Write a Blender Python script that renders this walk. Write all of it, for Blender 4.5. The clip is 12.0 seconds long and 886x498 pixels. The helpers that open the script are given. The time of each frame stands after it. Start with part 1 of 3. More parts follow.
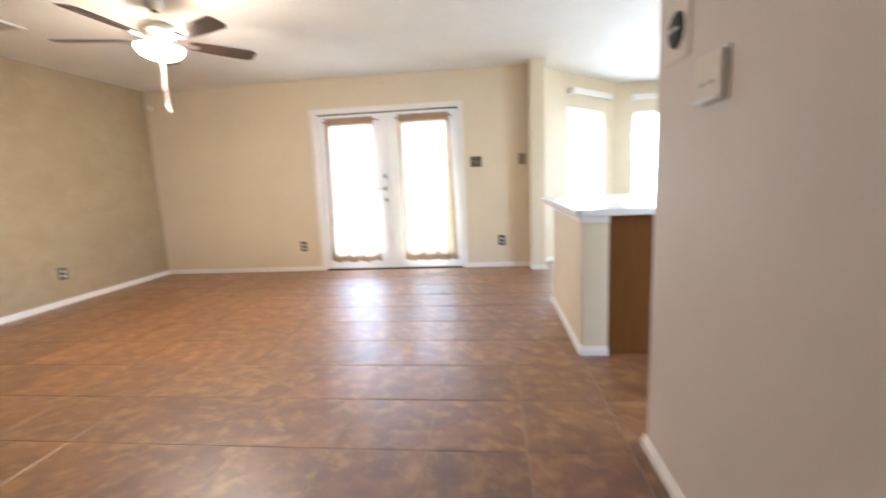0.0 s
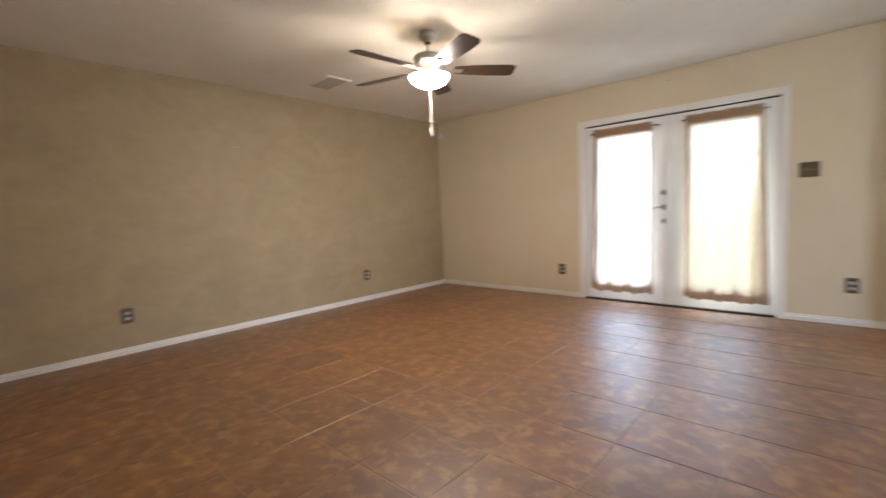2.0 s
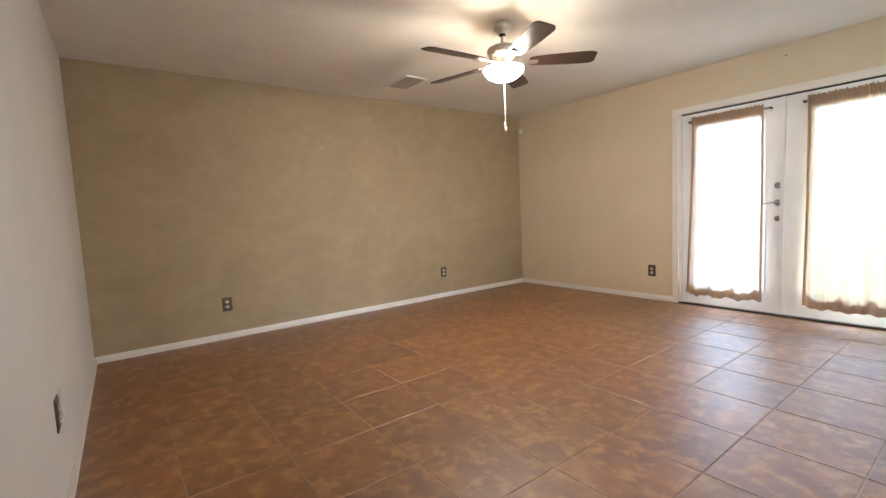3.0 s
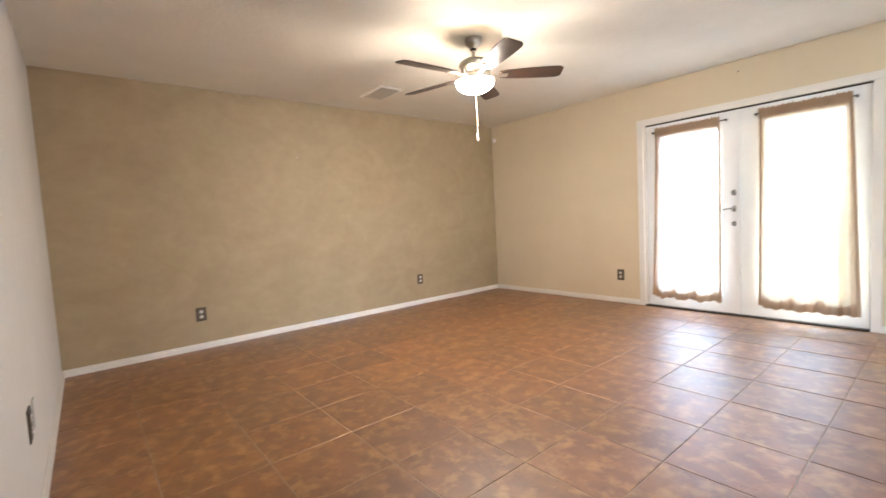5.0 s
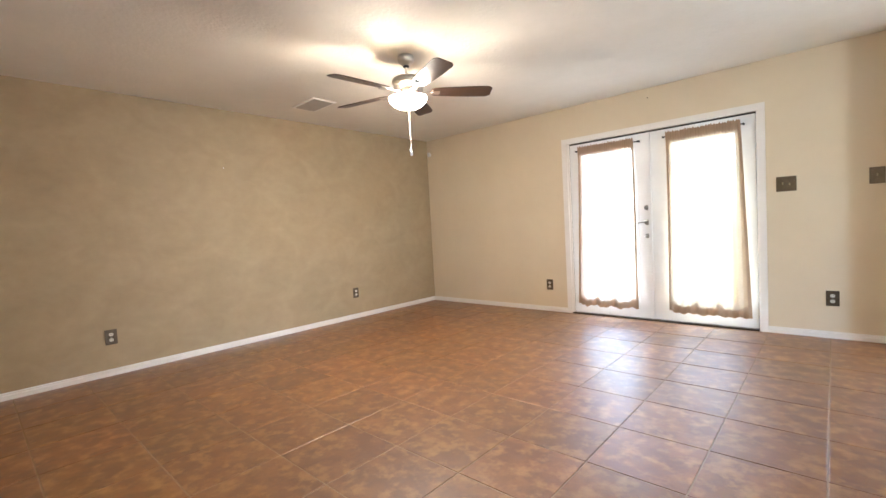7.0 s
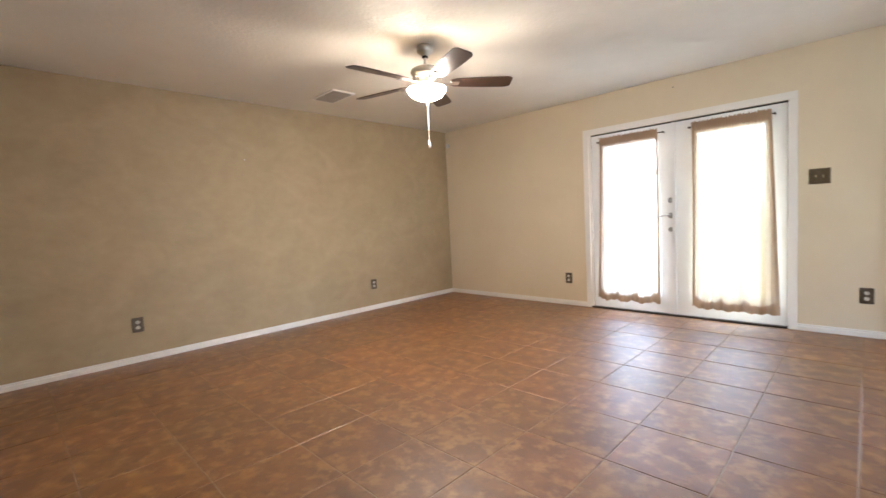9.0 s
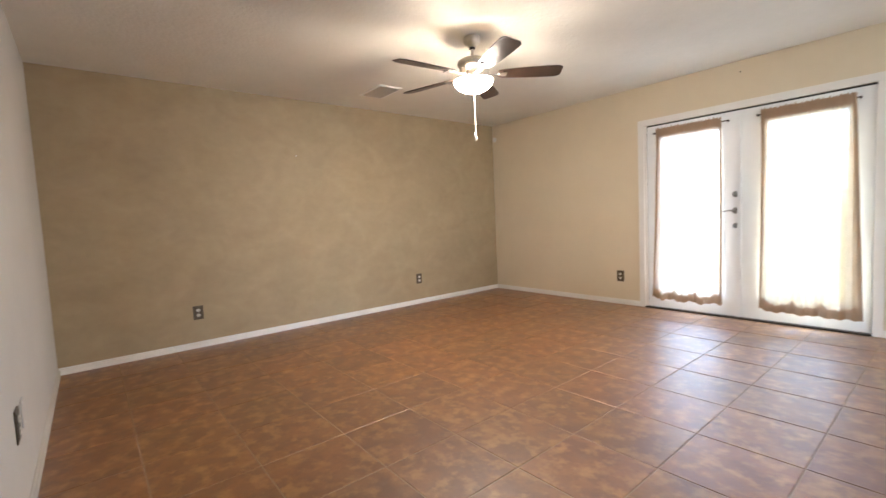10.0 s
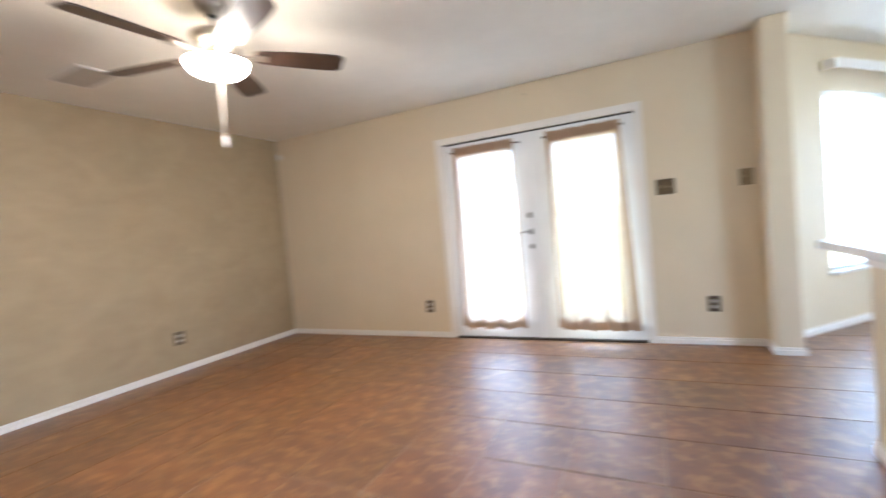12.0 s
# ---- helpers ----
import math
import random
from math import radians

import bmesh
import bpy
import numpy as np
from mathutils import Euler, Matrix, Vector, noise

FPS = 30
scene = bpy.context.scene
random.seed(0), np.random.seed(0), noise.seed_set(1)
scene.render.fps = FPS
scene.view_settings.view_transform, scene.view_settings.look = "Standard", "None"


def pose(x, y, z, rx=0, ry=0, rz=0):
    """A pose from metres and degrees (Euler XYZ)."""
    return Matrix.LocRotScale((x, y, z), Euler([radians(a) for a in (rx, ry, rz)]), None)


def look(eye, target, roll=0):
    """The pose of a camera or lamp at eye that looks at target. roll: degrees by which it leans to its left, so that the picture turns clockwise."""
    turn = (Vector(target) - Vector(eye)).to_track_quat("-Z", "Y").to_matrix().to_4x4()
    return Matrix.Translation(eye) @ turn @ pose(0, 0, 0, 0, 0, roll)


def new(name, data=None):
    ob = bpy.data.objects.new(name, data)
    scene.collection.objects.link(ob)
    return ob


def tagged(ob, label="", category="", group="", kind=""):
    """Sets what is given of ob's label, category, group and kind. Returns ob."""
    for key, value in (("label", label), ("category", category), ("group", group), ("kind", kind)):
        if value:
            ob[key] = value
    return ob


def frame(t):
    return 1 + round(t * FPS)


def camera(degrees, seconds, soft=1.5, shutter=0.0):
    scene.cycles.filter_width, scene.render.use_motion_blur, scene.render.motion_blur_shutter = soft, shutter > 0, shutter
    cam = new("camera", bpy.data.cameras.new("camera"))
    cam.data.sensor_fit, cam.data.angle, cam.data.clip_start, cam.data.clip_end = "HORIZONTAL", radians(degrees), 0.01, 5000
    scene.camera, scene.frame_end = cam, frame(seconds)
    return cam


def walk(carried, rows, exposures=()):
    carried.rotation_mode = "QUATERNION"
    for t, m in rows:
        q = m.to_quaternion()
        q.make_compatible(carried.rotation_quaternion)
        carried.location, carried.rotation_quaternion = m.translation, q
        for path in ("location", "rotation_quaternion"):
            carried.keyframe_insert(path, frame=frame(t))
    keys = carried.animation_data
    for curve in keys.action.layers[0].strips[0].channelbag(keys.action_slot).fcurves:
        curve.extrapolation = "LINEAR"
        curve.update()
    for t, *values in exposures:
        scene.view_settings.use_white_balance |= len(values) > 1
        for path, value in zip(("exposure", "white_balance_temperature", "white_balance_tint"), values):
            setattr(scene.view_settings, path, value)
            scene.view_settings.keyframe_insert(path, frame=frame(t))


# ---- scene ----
cam = camera(91.4, 12.0, soft=1.5, shutter=0.7)
PATH = [
    (0, (4.567, -5.6, 1.131), (4.346, -3.637, 0.822), -2.6),
    (0.2, (4.545, -5.56, 1.137), (4.171, -3.613, 0.874), -2.7),
    (0.5, (4.531, -5.497, 1.138), (3.968, -3.593, 0.9), -2.9),
    (1, (4.591, -5.339, 1.146), (3.711, -3.555, 0.939), -2.0),
    (1.5, (4.602, -5.188, 1.14), (3.49, -3.533, 0.978), -2.5),
    (2, (4.585, -5.041, 1.128), (3.244, -3.567, 0.956), -2.5),
    (2.5, (4.587, -4.922, 1.133), (2.99, -3.729, 0.972), -2.6),
    (4.5, (4.672, -4.937, 1.12), (3.071, -3.753, 0.936), -2.9),
    (5, (4.678, -4.962, 1.126), (3.141, -3.691, 0.988), -3.1),
    (5.5, (4.695, -4.976, 1.13), (3.224, -3.625, 1.031), -3.3),
    (6, (4.708, -4.981, 1.129), (3.302, -3.563, 1.038), -3.3),
    (6.5, (4.722, -4.969, 1.133), (3.369, -3.498, 1.047), -3.4),
    (8.5, (4.718, -4.948, 1.149), (3.38, -3.468, 1.015), -3.2),
    (9, (4.709, -4.945, 1.148), (3.308, -3.525, 1.013), -2.9),
    (9.5, (4.699, -4.947, 1.145), (3.221, -3.605, 1.014), -2.7),
    (10, (4.685, -4.914, 1.138), (3.141, -3.651, 0.993), -2.7),
    (10.5, (4.641, -4.842, 1.135), (3.016, -3.684, 0.991), -3.4),
    (11, (4.567, -4.72, 1.126), (2.908, -3.612, 0.983), -2.4),
    (11.2, (4.487, -4.649, 1.141), (2.887, -3.456, 1.013), -2.7),
    (11.5, (4.384, -4.503, 1.163), (2.96, -3.102, 1.067), -3.6),
    (11.7, (4.318, -4.395, 1.148), (3.107, -2.805, 1.073), -4.5),
    (12, (4.279, -4.182, 1.168), (3.407, -2.384, 1.079), -5.3),
]
EXPOSURES = [(t, stops, kelvin, 14) for t, stops, kelvin in (
    (0, 4.98, 5650), (0.5, 4.70, 5650), (0.9, 4.50, 5680), (1.5, 4.28, 5710), (2.5, 4.38, 5810), (4.5, 4.85, 5780), (5.5, 5.00, 5750),
    (6.5, 4.97, 5710), (8.5, 4.70, 5710), (9.5, 4.68, 5710), (11, 4.66, 5710), (11.5, 4.63, 5590), (12, 4.65, 5380))]
walk(cam, [(t, look(eye, target, roll)) for t, eye, target, roll in PATH], EXPOSURES)

# ---- world, sun and lamps ----
world = bpy.data.worlds.new("sky")
scene.world = world
world.use_nodes = True
wn, wl = world.node_tree.nodes, world.node_tree.links
sky = wn.new("ShaderNodeTexSky")
sky.sky_type = "NISHITA"
sky.sun_disc = False
sky.sun_elevation = radians(59)
sky.sun_rotation = radians(256)
wl.new(sky.outputs["Color"], wn["Background"].inputs["Color"])
wn["Background"].inputs["Strength"].default_value = 0.15

sun_data = bpy.data.lights.new("sun", "SUN")
sun_data.energy = 5.0
sun_data.angle = radians(0.6)
sun_data.color = (1.0, 0.95, 0.86)
sun = new("sun", sun_data)
sun.matrix_world = look((-20, -5, 34), (0, 0, 0))

FAN = (2.249, -2.543)
CEIL = 2.49
BULB_W, SKY_W, DOOR_W, KITCHEN_W = 0.40, 14.0, 3.9, 5.0


def area_lamp(name, m, width, height, watts, color, spread=180.0):
    data = bpy.data.lights.new(name, "AREA")
    data.shape, data.size, data.size_y = "RECTANGLE", width, height
    data.energy, data.color, data.spread = watts, color, radians(spread)
    ob = new(name, data)
    ob.matrix_world = m
    return ob


# the sky's light in the two bay windows, outside the panes
BAY_A, BAY_B = Vector((5.24, 0.15)), Vector((6.49, 1.5))
BAY_DIR = (BAY_B - BAY_A).normalized()
BAY_OUT = Vector((-BAY_DIR.y, BAY_DIR.x))
WIN1_U = (0.615, 1.545)
WIN2_X = (6.78, 7.71)
WIN_Z = (0.50, 2.05)
KITCHEN_U = (3.30, 4.90)


def bay_point(u, d, z):
    """u along the slanted bay wall from its corner by the wing wall, d outwards."""
    p = BAY_A + BAY_DIR * u + BAY_OUT * d
    return Vector((p.x, p.y, z))


mid_u, mid_z = sum(WIN1_U) / 2, sum(WIN_Z) / 2
area_lamp("window_daylight", look(bay_point(mid_u + 0.25, 0.24, mid_z), bay_point(mid_u + 0.25, -1.0, mid_z - 0.12)), 1.8, 2.0, 1.3 * SKY_W, (0.68, 0.83, 1.0), 135)
area_lamp("window_daylight", look((sum(WIN2_X) / 2, 1.74, mid_z), (sum(WIN2_X) / 2, 0.5, mid_z - 0.12)), 1.8, 2.0, SKY_W, (0.68, 0.83, 1.0), 135)

# sky light from an added, unseen kitchen window lights passage and half wall's end
kitchen_y = 0.15 - sum(KITCHEN_U) / 2
area_lamp("window_daylight", look((9.43, kitchen_y, mid_z), (8.0, kitchen_y, mid_z)), 1.58, 1.52, KITCHEN_W, (0.72, 0.85, 1.0))
# the sky's light in the glazed openings of the two french doors
for x in (2.820, 3.752):
    area_lamp("door_daylight", look((x, 0.056, 1.04), (x, -1.0, 1.04)), 0.60, 1.69, DOOR_W, (0.56, 0.77, 1.0))


# ---- materials ----
def material(name, colours, scale, rough=(0.5, 0.6), metal=0.0, bump=0.0, bump_scale=60.0, fine=0.15, vary=0.0, detail=5.0, spread=(0.3, 0.7), stretch=(1, 1, 1), distort=0.0, spec=0.5, fine_scale=7.3, smooth=False):
    """Principled paint with two scales of mottling between the colours, and fine relief. vary: how far pieces differ."""
    m = bpy.data.materials.new(name)
    m.use_nodes = True
    n, l = m.node_tree.nodes, m.node_tree.links
    bsdf = n["Principled BSDF"]
    geo = n.new("ShaderNodeNewGeometry")
    pos = geo.outputs["Position"]
    if vary:
        info = n.new("ShaderNodeObjectInfo")
        add = n.new("ShaderNodeMath")
        l.new(info.outputs["Random"], add.inputs[0])
        l.new(geo.outputs["Random Per Island"], add.inputs[1])
        mul = n.new("ShaderNodeMath")
        mul.operation = "MULTIPLY"
        mul.inputs[1].default_value = 37.0 * vary
        l.new(add.outputs[0], mul.inputs[0])
        shift = n.new("ShaderNodeVectorMath")
        l.new(pos, shift.inputs[0])
        l.new(mul.outputs[0], shift.inputs[1])
        pos = shift.outputs[0]
    mapping = n.new("ShaderNodeMapping")
    mapping.inputs["Scale"].default_value = stretch
    l.new(pos, mapping.inputs["Vector"])
    big = n.new("ShaderNodeTexNoise")
    big.inputs["Scale"].default_value = scale
    big.inputs["Detail"].default_value = detail
    big.inputs["Roughness"].default_value = 0.6
    big.inputs["Distortion"].default_value = distort
    l.new(mapping.outputs[0], big.inputs["Vector"])
    small = n.new("ShaderNodeTexNoise")
    small.inputs["Scale"].default_value = scale * fine_scale
    small.inputs["Detail"].default_value = 4
    l.new(mapping.outputs[0], small.inputs["Vector"])
    mix = n.new("ShaderNodeMix")
    mix.inputs["Factor"].default_value = fine
    l.new(big.outputs["Fac"], mix.inputs["A"])
    l.new(small.outputs["Fac"], mix.inputs["B"])
    ramp = n.new("ShaderNodeValToRGB")
    if smooth:
        ramp.color_ramp.interpolation = "B_SPLINE"
    els = ramp.color_ramp.elements
    while len(els) < len(colours):
        els.new(0.5)
    for i, c in enumerate(colours):
        els[i].position = spread[0] + (spread[1] - spread[0]) * i / max(1, len(colours) - 1)
        els[i].color = (*c, 1)
    l.new(mix.outputs["Result"], ramp.inputs["Fac"])
    l.new(ramp.outputs["Color"], bsdf.inputs["Base Color"])
    rr = n.new("ShaderNodeMapRange")
    rr.inputs["To Min"].default_value, rr.inputs["To Max"].default_value = rough
    l.new(small.outputs["Fac"], rr.inputs["Value"])
    l.new(rr.outputs[0], bsdf.inputs["Roughness"])
    bsdf.inputs["Metallic"].default_value = metal
    bsdf.inputs["Specular IOR Level"].default_value = spec
    if bump:
        grain = n.new("ShaderNodeTexNoise")
        grain.inputs["Scale"].default_value = bump_scale
        grain.inputs["Detail"].default_value = 3
        l.new(pos, grain.inputs["Vector"])
        b = n.new("ShaderNodeBump")
        b.inputs["Strength"].default_value = bump
        b.inputs["Distance"].default_value = 0.004
        l.new(grain.outputs["Fac"], b.inputs["Height"])
        l.new(b.outputs[0], bsdf.inputs["Normal"])
    return m


def tile_material():
    """Glazed terracotta look: rust and ochre clouds, greyish bloom and small dark flecks, different on every tile."""
    m = bpy.data.materials.new("mottled_terracotta_tile")
    m.use_nodes = True
    n, l = m.node_tree.nodes, m.node_tree.links
    bsdf = n["Principled BSDF"]
    geo, info = n.new("ShaderNodeNewGeometry"), n.new("ShaderNodeObjectInfo")
    add, mul, shift = n.new("ShaderNodeMath"), n.new("ShaderNodeMath"), n.new("ShaderNodeVectorMath")
    mul.operation = "MULTIPLY"
    mul.inputs[1].default_value = 37.0
    l.new(info.outputs["Random"], add.inputs[0])
    l.new(geo.outputs["Random Per Island"], add.inputs[1])
    l.new(add.outputs[0], mul.inputs[0])
    l.new(geo.outputs["Position"], shift.inputs[0])
    l.new(mul.outputs[0], shift.inputs[1])

    def cloud(scale, detail, lo, hi, top):
        noise_node, spread = n.new("ShaderNodeTexNoise"), n.new("ShaderNodeMapRange")
        noise_node.inputs["Scale"].default_value, noise_node.inputs["Detail"].default_value = scale, detail
        noise_node.inputs["Roughness"].default_value = 0.55
        spread.interpolation_type = "SMOOTHSTEP"
        for key, value in (("From Min", lo), ("From Max", hi), ("To Min", 0.0), ("To Max", top)):
            spread.inputs[key].default_value = value
        l.new(shift.outputs[0], noise_node.inputs["Vector"])
        l.new(noise_node.outputs["Fac"], spread.inputs["Value"])
        return spread.outputs[0]

    colour = None
    for c, layer in (((0.238, 0.088, 0.018), cloud(9.0, 3.0, 0.34, 0.66, 1.0)), ((0.138, 0.042, 0.009), cloud(7.0, 3.0, 0.46, 0.74, 0.60)),
                     ((0.180, 0.085, 0.040), cloud(13.0, 3.0, 0.48, 0.78, 0.45)), ((0.095, 0.031, 0.008), cloud(18.0, 3.0, 0.48, 0.80, 0.36)),
                     ((0.385, 0.192, 0.053), cloud(12.0, 4.0, 0.44, 0.74, 0.80))):
        mix = n.new("ShaderNodeMix")
        mix.data_type = "RGBA"
        if colour is None:
            mix.inputs[6].default_value = (0.138, 0.043, 0.009, 1)
        else:
            l.new(colour, mix.inputs[6])
        mix.inputs[7].default_value = (*c, 1)
        l.new(layer, mix.inputs[0])
        colour = mix.outputs[2]
    tone, kiln, shade, spin, cut = n.new("ShaderNodeMapRange"), n.new("ShaderNodeHueSaturation"), n.new("ShaderNodeMapRange"), n.new("ShaderNodeMath"), n.new("ShaderNodeMath")
    spin.operation, cut.operation = "MULTIPLY", "FRACT"
    spin.inputs[1].default_value = 17.3
    shade.inputs["To Min"].default_value, shade.inputs["To Max"].default_value = 0.497, 0.504
    l.new(info.outputs["Random"], spin.inputs[0])
    l.new(spin.outputs[0], cut.inputs[0])
    l.new(cut.outputs[0], shade.inputs["Value"])
    l.new(shade.outputs[0], kiln.inputs["Hue"])
    tone.inputs["To Min"].default_value, tone.inputs["To Max"].default_value = 0.86, 1.12
    l.new(info.outputs["Random"], tone.inputs["Value"])
    l.new(tone.outputs[0], kiln.inputs["Value"])
    l.new(colour, kiln.inputs["Color"])
    colour = kiln.outputs["Color"]
    l.new(colour, bsdf.inputs["Base Color"])
    rough = cloud(18.0, 3.0, 0.3, 0.7, 0.08)
    base_rough = n.new("ShaderNodeMath")
    base_rough.inputs[1].default_value = 0.56
    l.new(rough, base_rough.inputs[0])
    l.new(base_rough.outputs[0], bsdf.inputs["Roughness"])
    relief = n.new("ShaderNodeBump")
    relief.inputs["Strength"].default_value, relief.inputs["Distance"].default_value = 0.05, 0.004
    bsdf.inputs["Specular IOR Level"].default_value = 0.4
    bsdf.inputs["Coat Weight"].default_value, bsdf.inputs["Coat Roughness"].default_value = 1.0, 0.40
    bsdf.inputs["Coat IOR"].default_value = 1.65
    l.new(cloud(28.0, 3.0, 0.2, 0.8, 1.0), relief.inputs["Height"])
    l.new(relief.outputs[0], bsdf.inputs["Normal"])
    return m


CREAM = material("cream_wall_paint", [(0.676, 0.566, 0.398), (0.726, 0.616, 0.442)], 1.6, (0.55, 0.7), bump=0.25, bump_scale=90)
PALE = material("pale_wall_paint", [(0.52, 0.475, 0.415), (0.57, 0.52, 0.455)], 1.6, (0.5, 0.65), bump=0.25, bump_scale=90)
# pale paint made lighter: light on the side wall is put into its colour
SIDE_LIGHTENED = material("pale_pinkish_lightened_paint", [(0.63, 0.565, 0.510), (0.68, 0.615, 0.555)], 1.6, (0.5, 0.65), bump=0.25, bump_scale=90)
FAUX = material("tan_faux_suede_paint", [(0.342, 0.254, 0.140), (0.386, 0.290, 0.164), (0.430, 0.327, 0.190)], 2.9, (0.5, 0.7), bump=0.12, bump_scale=40, fine=0.32, distort=0.55, spread=(0.30, 0.70), fine_scale=4.0, stretch=(1, 0.9, 1.25))
CEILING = material("textured_ceiling_paint", [(0.75, 0.705, 0.61), (0.81, 0.765, 0.67)], 2.5, (0.8, 0.9), bump=0.8, bump_scale=38, spec=0.2)
TRIM = material("white_trim_paint", [(0.77, 0.725, 0.67), (0.84, 0.80, 0.75)], 3.0, (0.3, 0.42), bump=0.05, bump_scale=40)
DOOR_WHITE = material("white_door_paint", [(0.76, 0.76, 0.76), (0.83, 0.83, 0.83)], 3.0, (0.28, 0.4), bump=0.05, bump_scale=40)
TILE = tile_material()
GROUT = material("tan_grout", [(0.29, 0.215, 0.15), (0.37, 0.28, 0.205)], 6, (0.8, 0.95), bump=0.4, bump_scale=150)
COUNTER = material("white_laminate", [(0.74, 0.73, 0.71), (0.80, 0.79, 0.77)], 6, (0.22, 0.3))
CABINET = material("brown_cabinet_wood", [(0.125, 0.044, 0.007), (0.170, 0.062, 0.011)], 3.5, (0.6, 0.75), stretch=(6, 6, 0.6), bump=0.1, bump_scale=60, spec=0.15)
WALNUT = material("dark_walnut_blade", [(0.035, 0.019, 0.012), (0.070, 0.039, 0.025)], 9, (0.3, 0.42), bump=0.05, bump_scale=80)
NICKEL = material("brushed_nickel", [(0.52, 0.48, 0.42), (0.62, 0.58, 0.52)], 12, (0.28, 0.4), metal=1.0)
SATIN = material("satin_door_hardware", [(0.26, 0.25, 0.23), (0.34, 0.33, 0.31)], 12, (0.42, 0.52), metal=1.0)
BRONZE = material("dark_bronze_plate", [(0.08, 0.058, 0.037), (0.15, 0.112, 0.073)], 25, (0.35, 0.5), metal=0.55)
BROWN_PLATE = material("brown_bronze_plate", [(0.095, 0.066, 0.032), (0.150, 0.108, 0.056)], 25, (0.38, 0.5), metal=0.15)
AGED = material("aged_brass_plate", [(0.20, 0.15, 0.085), (0.29, 0.22, 0.13)], 25, (0.38, 0.5), metal=0.4)
BRASS = material("worn_brass", [(0.42, 0.33, 0.18), (0.55, 0.44, 0.26)], 30, (0.4, 0.5), metal=0.2)
IVORY = material("ivory_plastic", [(0.66, 0.60, 0.50), (0.72, 0.66, 0.56)], 12, (0.35, 0.45))
WHITE_PLASTIC = material("white_plastic", [(0.72, 0.71, 0.68), (0.78, 0.77, 0.74)], 12, (0.35, 0.45))
BLACK = material("black_plastic", [(0.012, 0.011, 0.010), (0.022, 0.020, 0.018)], 20, (0.45, 0.6), spec=0.3)
DARK_METAL = material("dark_threshold_metal", [(0.03, 0.022, 0.016), (0.06, 0.046, 0.034)], 20, (0.4, 0.6), metal=0.5)
# for the added bowl liner, dark so that it throws little light upwards
DARK_LINER = material("dark_bowl_liner", [(0.20, 0.16, 0.11), (0.25, 0.20, 0.14)], 12, (0.4, 0.5))
VENT = material("vent_enamel", [(0.44, 0.415, 0.375), (0.50, 0.475, 0.43)], 12, (0.4, 0.5))
CONCRETE = material("patio_concrete", [(0.36, 0.34, 0.31), (0.46, 0.44, 0.40)], 1.5, (0.8, 0.95), bump=0.3)
GRASS = material("dry_lawn", [(0.10, 0.11, 0.04), (0.20, 0.18, 0.07)], 3.0, (0.9, 1.0), bump=0.6)


def glass_material():
    m = bpy.data.materials.new("window_glass")
    m.use_nodes = True
    n, l = m.node_tree.nodes, m.node_tree.links
    n.remove(n["Principled BSDF"])
    clear, gloss, mix = n.new("ShaderNodeBsdfTransparent"), n.new("ShaderNodeBsdfGlossy"), n.new("ShaderNodeMixShader")
    clear.inputs["Color"].default_value = (0.95, 0.97, 0.96, 1)
    gloss.inputs["Roughness"].default_value = 0.02
    mix.inputs[0].default_value = 0.05
    l.new(clear.outputs[0], mix.inputs[1])
    l.new(gloss.outputs[0], mix.inputs[2])
    l.new(mix.outputs[0], n["Material Output"].inputs["Surface"])
    return m


def fabric_material(name, colour, clear_share, through_share):
    """Woven cloth: part of the light passes straight through the weave, part is scattered through it."""
    m = bpy.data.materials.new(name)
    m.use_nodes = True
    n, l = m.node_tree.nodes, m.node_tree.links
    n.remove(n["Principled BSDF"])
    geo = n.new("ShaderNodeNewGeometry")
    noise_a = n.new("ShaderNodeTexNoise")
    noise_a.inputs["Scale"].default_value = 14
    l.new(geo.outputs["Position"], noise_a.inputs["Vector"])
    ramp = n.new("ShaderNodeValToRGB")
    ramp.color_ramp.elements[0].color = (*[c * 0.9 for c in colour], 1)
    ramp.color_ramp.elements[1].color = (*[min(1, c * 1.08) for c in colour], 1)
    l.new(noise_a.outputs["Fac"], ramp.inputs["Fac"])
    diff, trans, clear = n.new("ShaderNodeBsdfDiffuse"), n.new("ShaderNodeBsdfTranslucent"), n.new("ShaderNodeBsdfTransparent")
    clear.inputs["Color"].default_value = (1.0, 0.985, 0.96, 1)
    l.new(ramp.outputs[0], diff.inputs["Color"])
    l.new(ramp.outputs[0], trans.inputs["Color"])
    a, b = n.new("ShaderNodeMixShader"), n.new("ShaderNodeMixShader")
    a.inputs[0].default_value, b.inputs[0].default_value = through_share, clear_share
    l.new(diff.outputs[0], a.inputs[1])
    l.new(trans.outputs[0], a.inputs[2])
    l.new(a.outputs[0], b.inputs[1])
    l.new(clear.outputs[0], b.inputs[2])
    l.new(b.outputs[0], n["Material Output"].inputs["Surface"])
    return m


def lit_glass():
    """Frosted glass bowl of a lamp that is switched on."""
    m = bpy.data.materials.new("lit_frosted_glass")
    m.use_nodes = True
    b = m.node_tree.nodes["Principled BSDF"]
    b.inputs["Base Color"].default_value = (0.85, 0.82, 0.76, 1)
    b.inputs["Roughness"].default_value = 0.35
    b.inputs["Emission Color"].default_value = (1.0, 0.83, 0.61, 1)
    b.inputs["Emission Strength"].default_value = 8.6
    return m


